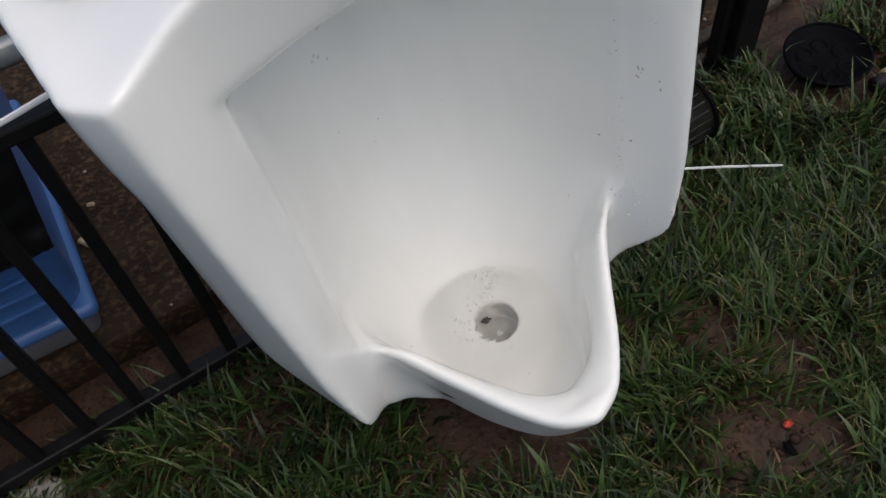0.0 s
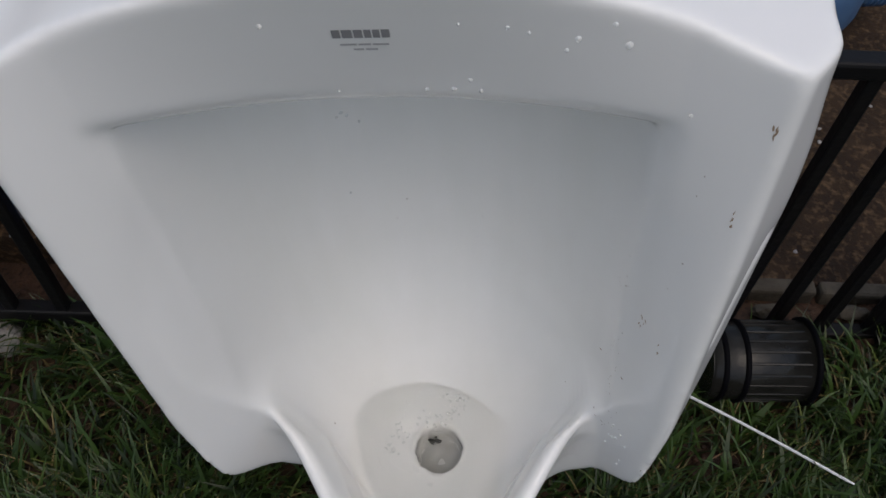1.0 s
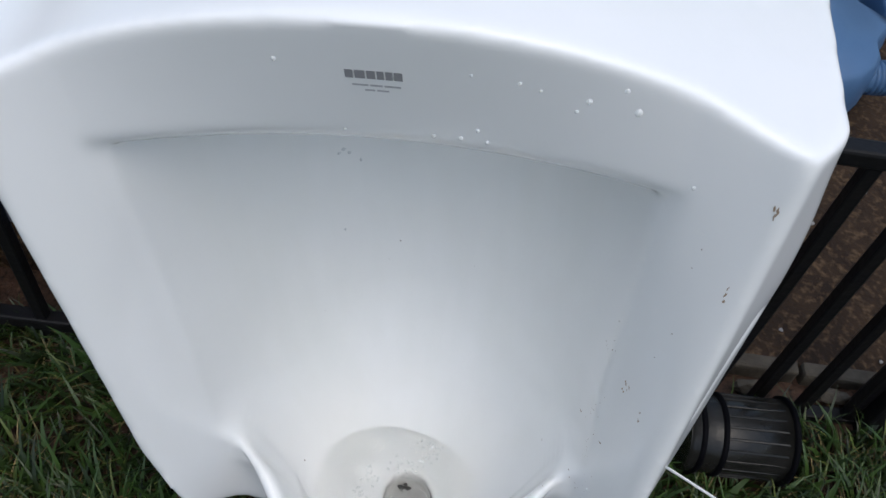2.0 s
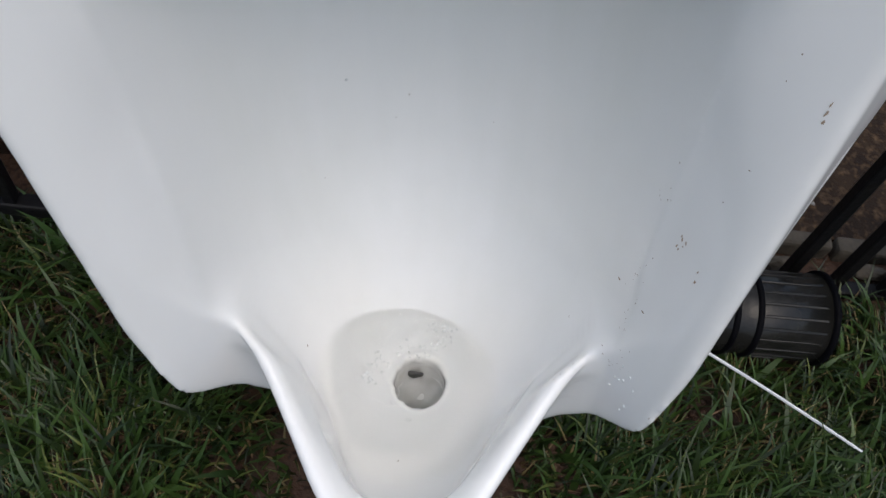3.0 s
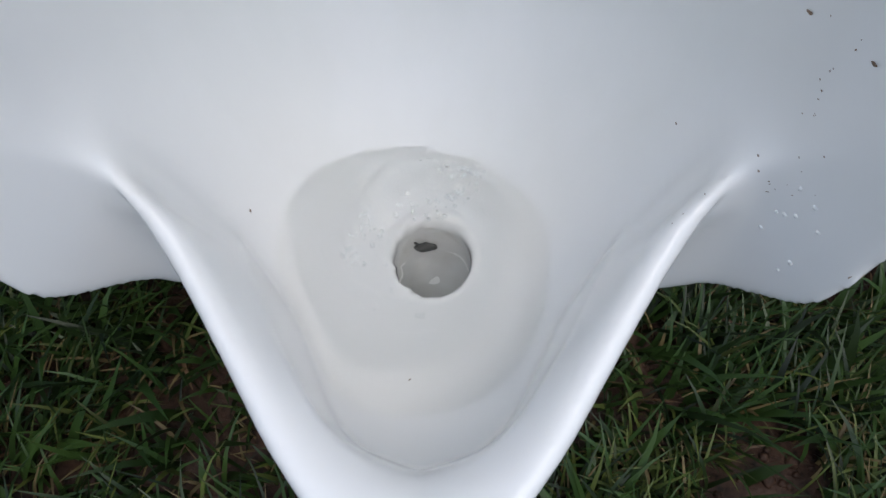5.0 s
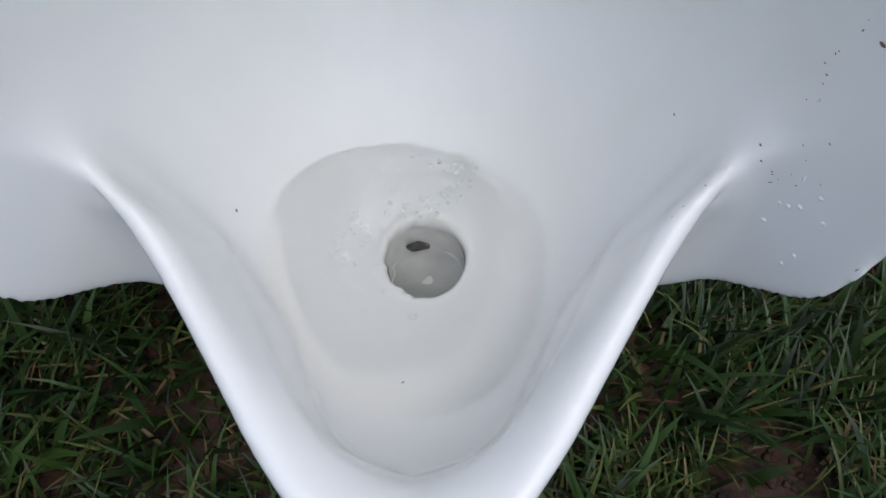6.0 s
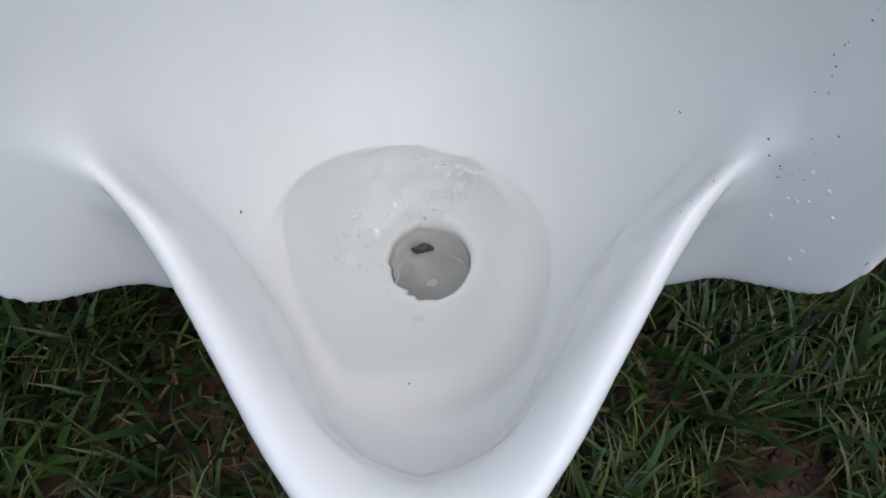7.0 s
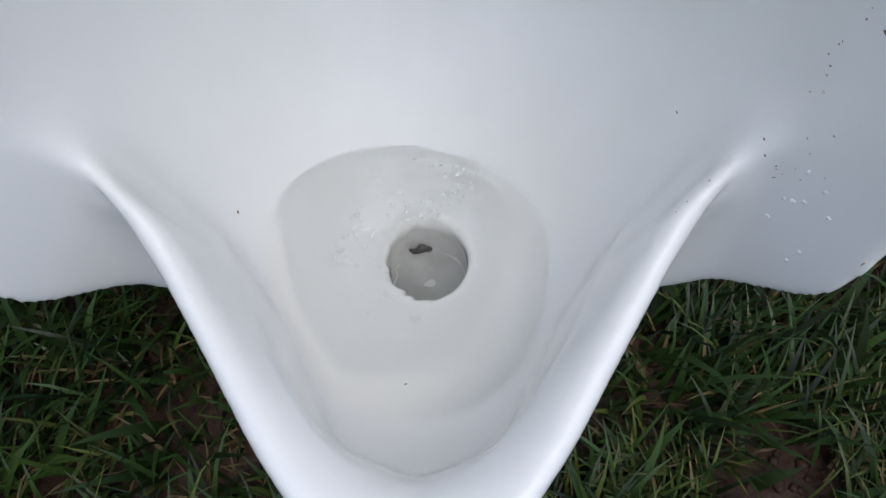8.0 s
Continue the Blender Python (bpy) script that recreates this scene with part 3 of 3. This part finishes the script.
# ---- things tied to or resting on the urinal and the fence ----
def build_stopper():
    top = URINAL @ Vector((-0.1826, -0.036, 0.6885))
    e = empty("rubber_cap", pose(*top, 0, LEAN_DEG * -1, 0), "black rubber cap lying on the urinal's top", "cap")
    part("cap_body", lathe([(0.013, 0), (0.0165, 0.001), (0.018, 0.004), (0.018, 0.018), (0.0165, 0.021), (0.010, 0.022)]), BLACK_RUBBER, e, "", True)
    part("cap_rim", lathe([(0.0178, 0.006), (0.0192, 0.007), (0.0192, 0.010), (0.0178, 0.011)]), BLACK_RUBBER, e, "", True)


def build_ties():
    t = empty("zip_tie", pose(0.0, 0, 0), "long white nylon zip tie sticking out over the grass", "zip tie", "zip ties")
    a, b = Vector((0.195, -0.008, 0.093)), Vector((0.423, -0.103, 0.050))
    pts = [a.lerp(b, k / 8) + Vector((0, 0, 0.004 * math.sin(math.pi * k / 8))) for k in range(9)]
    part("strap", tube(pts, 0.0021, 8, 0.6), TIE, t)
    part("tip", tube([b, b.lerp(a, -0.03)], 0.0012, 6), TIE, t)
    k = empty("zip_tie", pose(0.0, 0, 0), "grey nylon zip tie looped along the fence's top rail", "zip tie", "zip ties")
    pts = [(-0.46, 0.066, 0.428), (-0.42, 0.066, 0.446), (-0.38, 0.068, 0.453), (-0.34, 0.070, 0.457), (-0.30, 0.072, 0.462), (-0.26, 0.074, 0.468), (-0.2, 0.078, 0.474)]
    part("strap", tube(pts, 0.0032, 8, 0.6), TIE, k)
    part("tie_head", box((0.008, 0.007, 0.008), (-0.46, 0.067, 0.424), None, 0.001), TIE, k)


def build_pipe():
    e = empty("steel_pipe", pose(0, 0, 0), "dull galvanised steel pipe along the back of the urinal", "pipe")
    m = pose(-0.68, 0.094, 0.490, 0, 90, 1.0)
    part("tube", lathe([(0.0095, 0), (0.0115, 0), (0.0115, 0.56), (0.0095, 0.56)], m, 24), STEEL, e, "", True)
    part("coupling", lathe([(0.0118, 0.17), (0.0145, 0.172), (0.0145, 0.205), (0.0118, 0.207)], m, 24), STEEL, e, "", True)


build_stopper()
build_ties()
build_pipe()


# ---- things on the patio ----
def build_tub():
    e = empty("storage_tub", pose(-0.672, 0.40, 0.015, 0, 0, -2), "deep blue plastic storage tub standing on the patio", "storage tub")
    bm = box((0.54, 0.40, 0.34), (0, 0, 0.03), None, 0.035, 4, (1.12, 1.12))
    top = max(bm.faces, key=lambda f: f.calc_center_median().z)
    r = bmesh.ops.inset_region(bm, faces=[top], thickness=0.006)
    bmesh.ops.translate(bm, verts=top.verts, vec=(0, 0, -0.30))
    part("tub_wall", bm, TUB_BLUE, e, "", True)
    part("base_ledge", box((0.565, 0.425, 0.022), (0, 0, 0.045), None, 0.010, 3), TUB_BLUE, e, "paler blue moulded ledge", True)
    part("foot", box((0.545, 0.405, 0.045), (0, 0, 0.0), None, 0.014, 3), GREY_BASE, e, "dull grey foot", True)
    part("rim", box((0.62, 0.47, 0.02), (0, 0, 0.352), None, 0.008, 3), TUB_BLUE, e, "", True)
    for k in range(3):
        part("rib", box((0.50, 0.008, 0.006), (0, -0.2065 - 0.003 * k, 0.10 + 0.028 * k), None, 0.002), TUB_BLUE, e)


def build_bag():
    """A slack bag: a crumpled sheet bulging over the rim and hanging down the tub's front."""
    nu, nv = 22, 30
    verts, faces = [], []
    for side in (0.0, 0.004):
        for j in range(nv):
            t = j / (nv - 1)
            for i in range(nu):
                u = i / (nu - 1) - 0.5
                out = 0.016 + 0.03 * math.sin(math.pi * min(t * 1.15, 1)) * (1 - (2 * u) ** 2 * 0.7)
                drop = max(t - 0.3, 0) / 0.7
                y = 0.17 + (0.3 - t) / 0.3 * 0.12 if t < 0.3 else 0.165 - out
                z = 0.374 + 0.012 * math.sin(3 * t) if t < 0.3 else 0.384 - 0.155 * drop
                p = Vector((u * 6, t * 5, 2.0))
                k = 0.014 * noise.noise(p) + 0.006 * noise.noise(p * 2.7)
                verts.append((-0.455 + u * (0.18 - 0.05 * drop), y - abs(k) - side, z + 0.4 * abs(k) + side))
    n = nu * nv
    for s_ in (0, n):
        for j in range(nv - 1):
            for i in range(nu - 1):
                a = s_ + j * nu + i
                faces.append((a, a + 1, a + nu + 1, a + nu))
    rim = [i for i in range(nu)] + [j * nu + nu - 1 for j in range(1, nv)] + [(nv - 1) * nu + i for i in range(nu - 2, -1, -1)] + [j * nu for j in range(nv - 2, 0, -1)]
    for a, b in zip(rim, rim[1:] + rim[:1]):
        faces.append((a, b, b + n, a + n))
    tagged(mesh_ob("plastic_bag", verts, faces, BLACK_RUBBER, True), "crumpled black plastic bag hanging over the blue tub's rim", "plastic bag")


def build_jug():
    e = empty("plastic_jug", pose(-0.012, 0.035, 0), "blue plastic jug lying on the patio without its cap", "jug")
    # outline of the body lying on its broad side, open round the handle
    out = [(0.26, 0.60), (0.55, 0.575), (0.60, 0.60), (0.632, 0.635), (0.645, 0.66), (0.648, 0.70), (0.672, 0.735), (0.690, 0.78), (0.70, 0.84), (0.705, 0.92), (0.69, 0.97), (0.26, 0.97)]
    inn = [(0.668, 0.765), (0.675, 0.80), (0.678, 0.86), (0.67, 0.925), (0.63, 0.93), (0.60, 0.90), (0.605, 0.85), (0.63, 0.80)]
    bm = bmesh.new()
    layers = []
    for z, g in ((0.018, 0.016), (0.024, 0.006), (0.045, 0.0), (0.095, 0.0), (0.118, 0.006), (0.128, 0.018)):
        cx, cy = 0.49, 0.78
        layers.append(([bm.verts.new((x + (cx - x) * g * 4, y + (cy - y) * g * 3, z)) for x, y in out],
                       [bm.verts.new((x + (x - 0.645) * g * 5, y + (y - 0.85) * g * 4, z)) for x, y in inn]))
    for (o1, i1), (o2, i2) in zip(layers, layers[1:]):
        for ring1, ring2 in ((o1, o2), (i1, i2)):
            n = len(ring1)
            for k in range(n):
                bm.faces.new((ring1[k], ring1[(k + 1) % n], ring2[(k + 1) % n], ring2[k]))
    for o, i in (layers[0], layers[-1]):
        edges = []
        for ring in (o, i):
            for k in range(len(ring)):
                edges.append(bm.edges.get((ring[k], ring[(k + 1) % len(ring)])))
        bmesh.ops.triangle_fill(bm, use_beauty=True, use_dissolve=False, edges=edges)
    part("jug_body", bm, BLUE, e, "", True)
    m = pose(0.632, 0.672, 0.073, 0, 90, 8)
    part("neck", lathe([(0.026, 0.0), (0.026, 0.045), (0.021, 0.045), (0.021, 0.0)], m, 32, False), BLUE, e, "", True)
    for k in range(4):
        part("thread", lathe([(0.0255, 0.012 + 0.009 * k), (0.029, 0.0145 + 0.009 * k), (0.029, 0.0165 + 0.009 * k), (0.0255, 0.019 + 0.009 * k)], m, 32, False), BLUE, e, "", True)


def build_chips():
    for x, y, sx, sy, a in ((-0.385, 0.335, 0.010, 0.034, 30), (-0.36, 0.40, 0.006, 0.012, 70)):
        e = part("wood_chip", box((sx, sy, 0.006), (0, 0, 0), None, 0.0015, 1, (0.7, 0.85)), CHIP)
        e.matrix_world = pose(x, y, 0.0155, 2, 0, a)
        tagged(e, "small pale splinter of wood on the patio", "wood chip", "wood chips")
    rng = random.Random(5)
    pebble = None
    for i in range(34):
        x, y = rng.uniform(0.3, 0.95), rng.uniform(0.17, 0.6)
        if i % 4 == 0:
            x = rng.uniform(-0.6, -0.25)
        bm = bmesh.new()
        bmesh.ops.create_icosphere(bm, subdivisions=1, radius=rng.uniform(0.0016, 0.0035))
        for v in bm.verts:
            v.co *= rng.uniform(0.7, 1.2)
            v.co.z *= 0.6
        pebble = part("pebble", bm, STONE)
        pebble.location = (x, y, 0.0165)
        tagged(pebble, "tiny pale pebble on the patio", "pebble", "pebbles")


build_tub()
build_bag()
build_jug()
build_chips()


# ---- things on the lawn ----
def build_pot():
    e = empty("ribbed_pot", pose(0.285, 0.032, 0.050, 0, 90, 3), "smoky grey ribbed plastic pot lying on its side by the fence", "plant pot")
    part("pot_wall", lathe([(0.040, 0), (0.044, 0.003), (0.0475, 0.118), (0.0455, 0.118), (0.042, 0.004)], None, 48, False), SMOKED, e, "", True)
    part("pot_base", lathe([(0.004, 0.0), (0.041, 0.0), (0.041, 0.003), (0.004, 0.003)], None, 48), SMOKED, e)
    for z, r in ((0.010, 0.0455), (0.034, 0.0465), (0.113, 0.0495)):
        part("hoop", lathe([(r - 0.003, z), (r + 0.0015, z + 0.001), (r + 0.0015, z + 0.006), (r - 0.003, z + 0.007)], None, 48, False), BLACK_PLASTIC, e, "black hoop", True)
    first = None
    for k in range(22):
        if first is None:
            first = part("rib", box((0.0022, 0.003, 0.074), (0.0460, 0, 0.038), None, 0.0006, 1), SMOKED, e)
        else:
            r = new("rib", first.data)
            r.parent = e
            r.rotation_euler = (0, 0, 2 * math.pi * k / 22)


def build_saucer():
    e = empty("plastic_saucer", pose(0.628, 0.008, 0.034, 2, -3, 0) @ Matrix.Scale(0.88, 4), "black round plastic saucer half sunk in the grass", "saucer")
    part("dish", lathe([(0.004, 0.004), (0.045, 0.004), (0.060, 0.012), (0.066, 0.020), (0.069, 0.020), (0.064, 0.008), (0.048, -0.004), (0.004, -0.004)], None, 48), BLACK_PLASTIC, e, "", True)
    part("rim", lathe([(0.066, 0.019), (0.070, 0.0195), (0.070, 0.022), (0.066, 0.0225)], None, 48, False), BLACK_PLASTIC, e, "", True)
    for k in range(6):
        a = math.pi * k / 3
        part("raised_ring", lathe([(0.010, 0.004), (0.013, 0.008), (0.016, 0.004)], pose(0.034 * math.cos(a), 0.034 * math.sin(a), 0), 18, False), BLACK_PLASTIC, e, "", True)


def build_handle():
    e = empty("tool_handle", pose(0.655, -0.066, 0.036, 0, 90, -3), "yellow plastic tool handle with a dark tip on the grass", "tool handle")
    part("tip", lathe([(0.006, -0.012), (0.011, -0.010), (0.012, 0.010), (0.010, 0.012)], None, 24), BLACK_RUBBER, e, "dark brown tip", True)
    part("collar", lathe([(0.0115, 0.011), (0.0155, 0.013), (0.0155, 0.022), (0.0125, 0.024)], None, 24), YELLOW, e, "", True)
    part("grip", lathe([(0.0125, 0.023), (0.0165, 0.026), (0.0175, 0.10), (0.016, 0.20), (0.012, 0.206)], None, 24), YELLOW, e, "", True)


def build_litter():
    def lump(name, at, size, mat, seed, label, category):
        rng = random.Random(seed)
        bm = bmesh.new()
        bmesh.ops.create_icosphere(bm, subdivisions=3, radius=1)
        for v in bm.verts:
            k = 1 + 0.35 * noise.noise(v.co * 1.6 + Vector((seed, 0, 0))) + 0.1 * noise.noise(v.co * 5)
            v.co = Vector((v.co.x * size[0], v.co.y * size[1], v.co.z * size[2])) * k
        ob = part(name, bm, mat)
        ob.location = at
        tagged(ob, label, category)
    lump("stone", (-0.552, 0.048, -0.030), (0.032, 0.022, 0.018), STONE, 3, "pale grey rough stone at the fence's foot", "stone")
    lump("stone", (0.395, 0.128, 0.012), (0.022, 0.010, 0.010), KERB, 6, "wet grey stone beside the patio kerb", "stone")
    lump("stone", (0.50, 0.132, 0.014), (0.024, 0.010, 0.009), KERB, 9, "flat pale stone beside a fence post", "stone")
    lump("red_scrap", (0.195, -0.363, 0.016), (0.006, 0.004, 0.003), RED, 4, "tiny red plastic scrap on bare soil", "scrap")
    lump("black_scrap", (0.178, -0.384, 0.012), (0.005, 0.010, 0.003), BLACK_PLASTIC, 5, "small black plastic scrap on bare soil", "scrap")
    lump("yellow_scrap", (-0.50, -0.105, 0.012), (0.014, 0.009, 0.006), YELLOW, 7, "yellow scrap lying in the grass", "scrap")


build_pot()
build_saucer()
build_handle()
build_litter()


def build_soil_clods():
    """Crumbs and clods on the bare patches."""
    rng = random.Random(31)
    bm = bmesh.new()
    for bx, by, r in BARE:
        for _ in range(34):
            x, y = bx + rng.gauss(0, r * 0.5), by + rng.gauss(0, r * 0.5)
            q = rng.uniform(0.0015, 0.0065) * (1.4 if rng.random() < 0.12 else 0.8)
            got = bmesh.ops.create_icosphere(bm, subdivisions=2, radius=q)
            for v in got["verts"]:
                k = 1 + 0.45 * noise.noise(v.co / q * 1.3 + Vector((x * 90, y * 90, 0)))
                v.co = Vector((v.co.x * k, v.co.y * k, v.co.z * k * 0.7)) + Vector((x, y, float(ground_z(x, y)) + q * 0.2))
    ob = part("soil_clods", bm, SOIL, None, "", True)
    tagged(ob, "wet brown crumbs and clods of soil on bare patches", "soil", kind="stuff")


def build_leaf_litter():
    """Small curled dead leaves, stalks and thatch between the blades."""
    rng = np.random.default_rng(17)
    verts, faces = [], []
    for _ in range(900):
        x, y = rng.uniform(-0.8, 0.95), rng.uniform(-0.6, 0.08)
        if abs(x + 0.012) < 0.13 and y > -0.27:
            continue
        z = float(ground_z(x, y)) + rng.uniform(0.002, 0.022)
        a, ln, w = rng.uniform(0, 6.28), rng.uniform(0.008, 0.035), rng.uniform(0.0005, 0.0013)
        tilt = rng.normal(0, 0.3)
        d, n = np.array([np.cos(a), np.sin(a), tilt]), np.array([-np.sin(a), np.cos(a), rng.normal(0, 0.3)])
        b = len(verts)
        for k in range(4):
            t = k / 3 - 0.5
            c = np.array([x, y, z + 0.012 * ln / 0.03 * (0.25 - t * t)]) + d * ln * t
            h = w * (1 - (2 * t) ** 2 * 0.8)
            verts += [tuple(c - n * h), tuple(c + n * h)]
        faces += [(b + 2 * k, b + 2 * k + 1, b + 2 * k + 3, b + 2 * k + 2) for k in range(3)]
    ob = mesh_ob("leaf_litter", verts, faces, THATCH, True)
    tagged(ob, "scattered brown dead leaves and stalks in the lawn", "leaf litter", kind="stuff")


THATCH = material("dead_leaf", (0.11, 0.062, 0.028), 0.7, second=(0.05, 0.03, 0.016), scale=60, vary=0.6)
build_soil_clods()
build_leaf_litter()
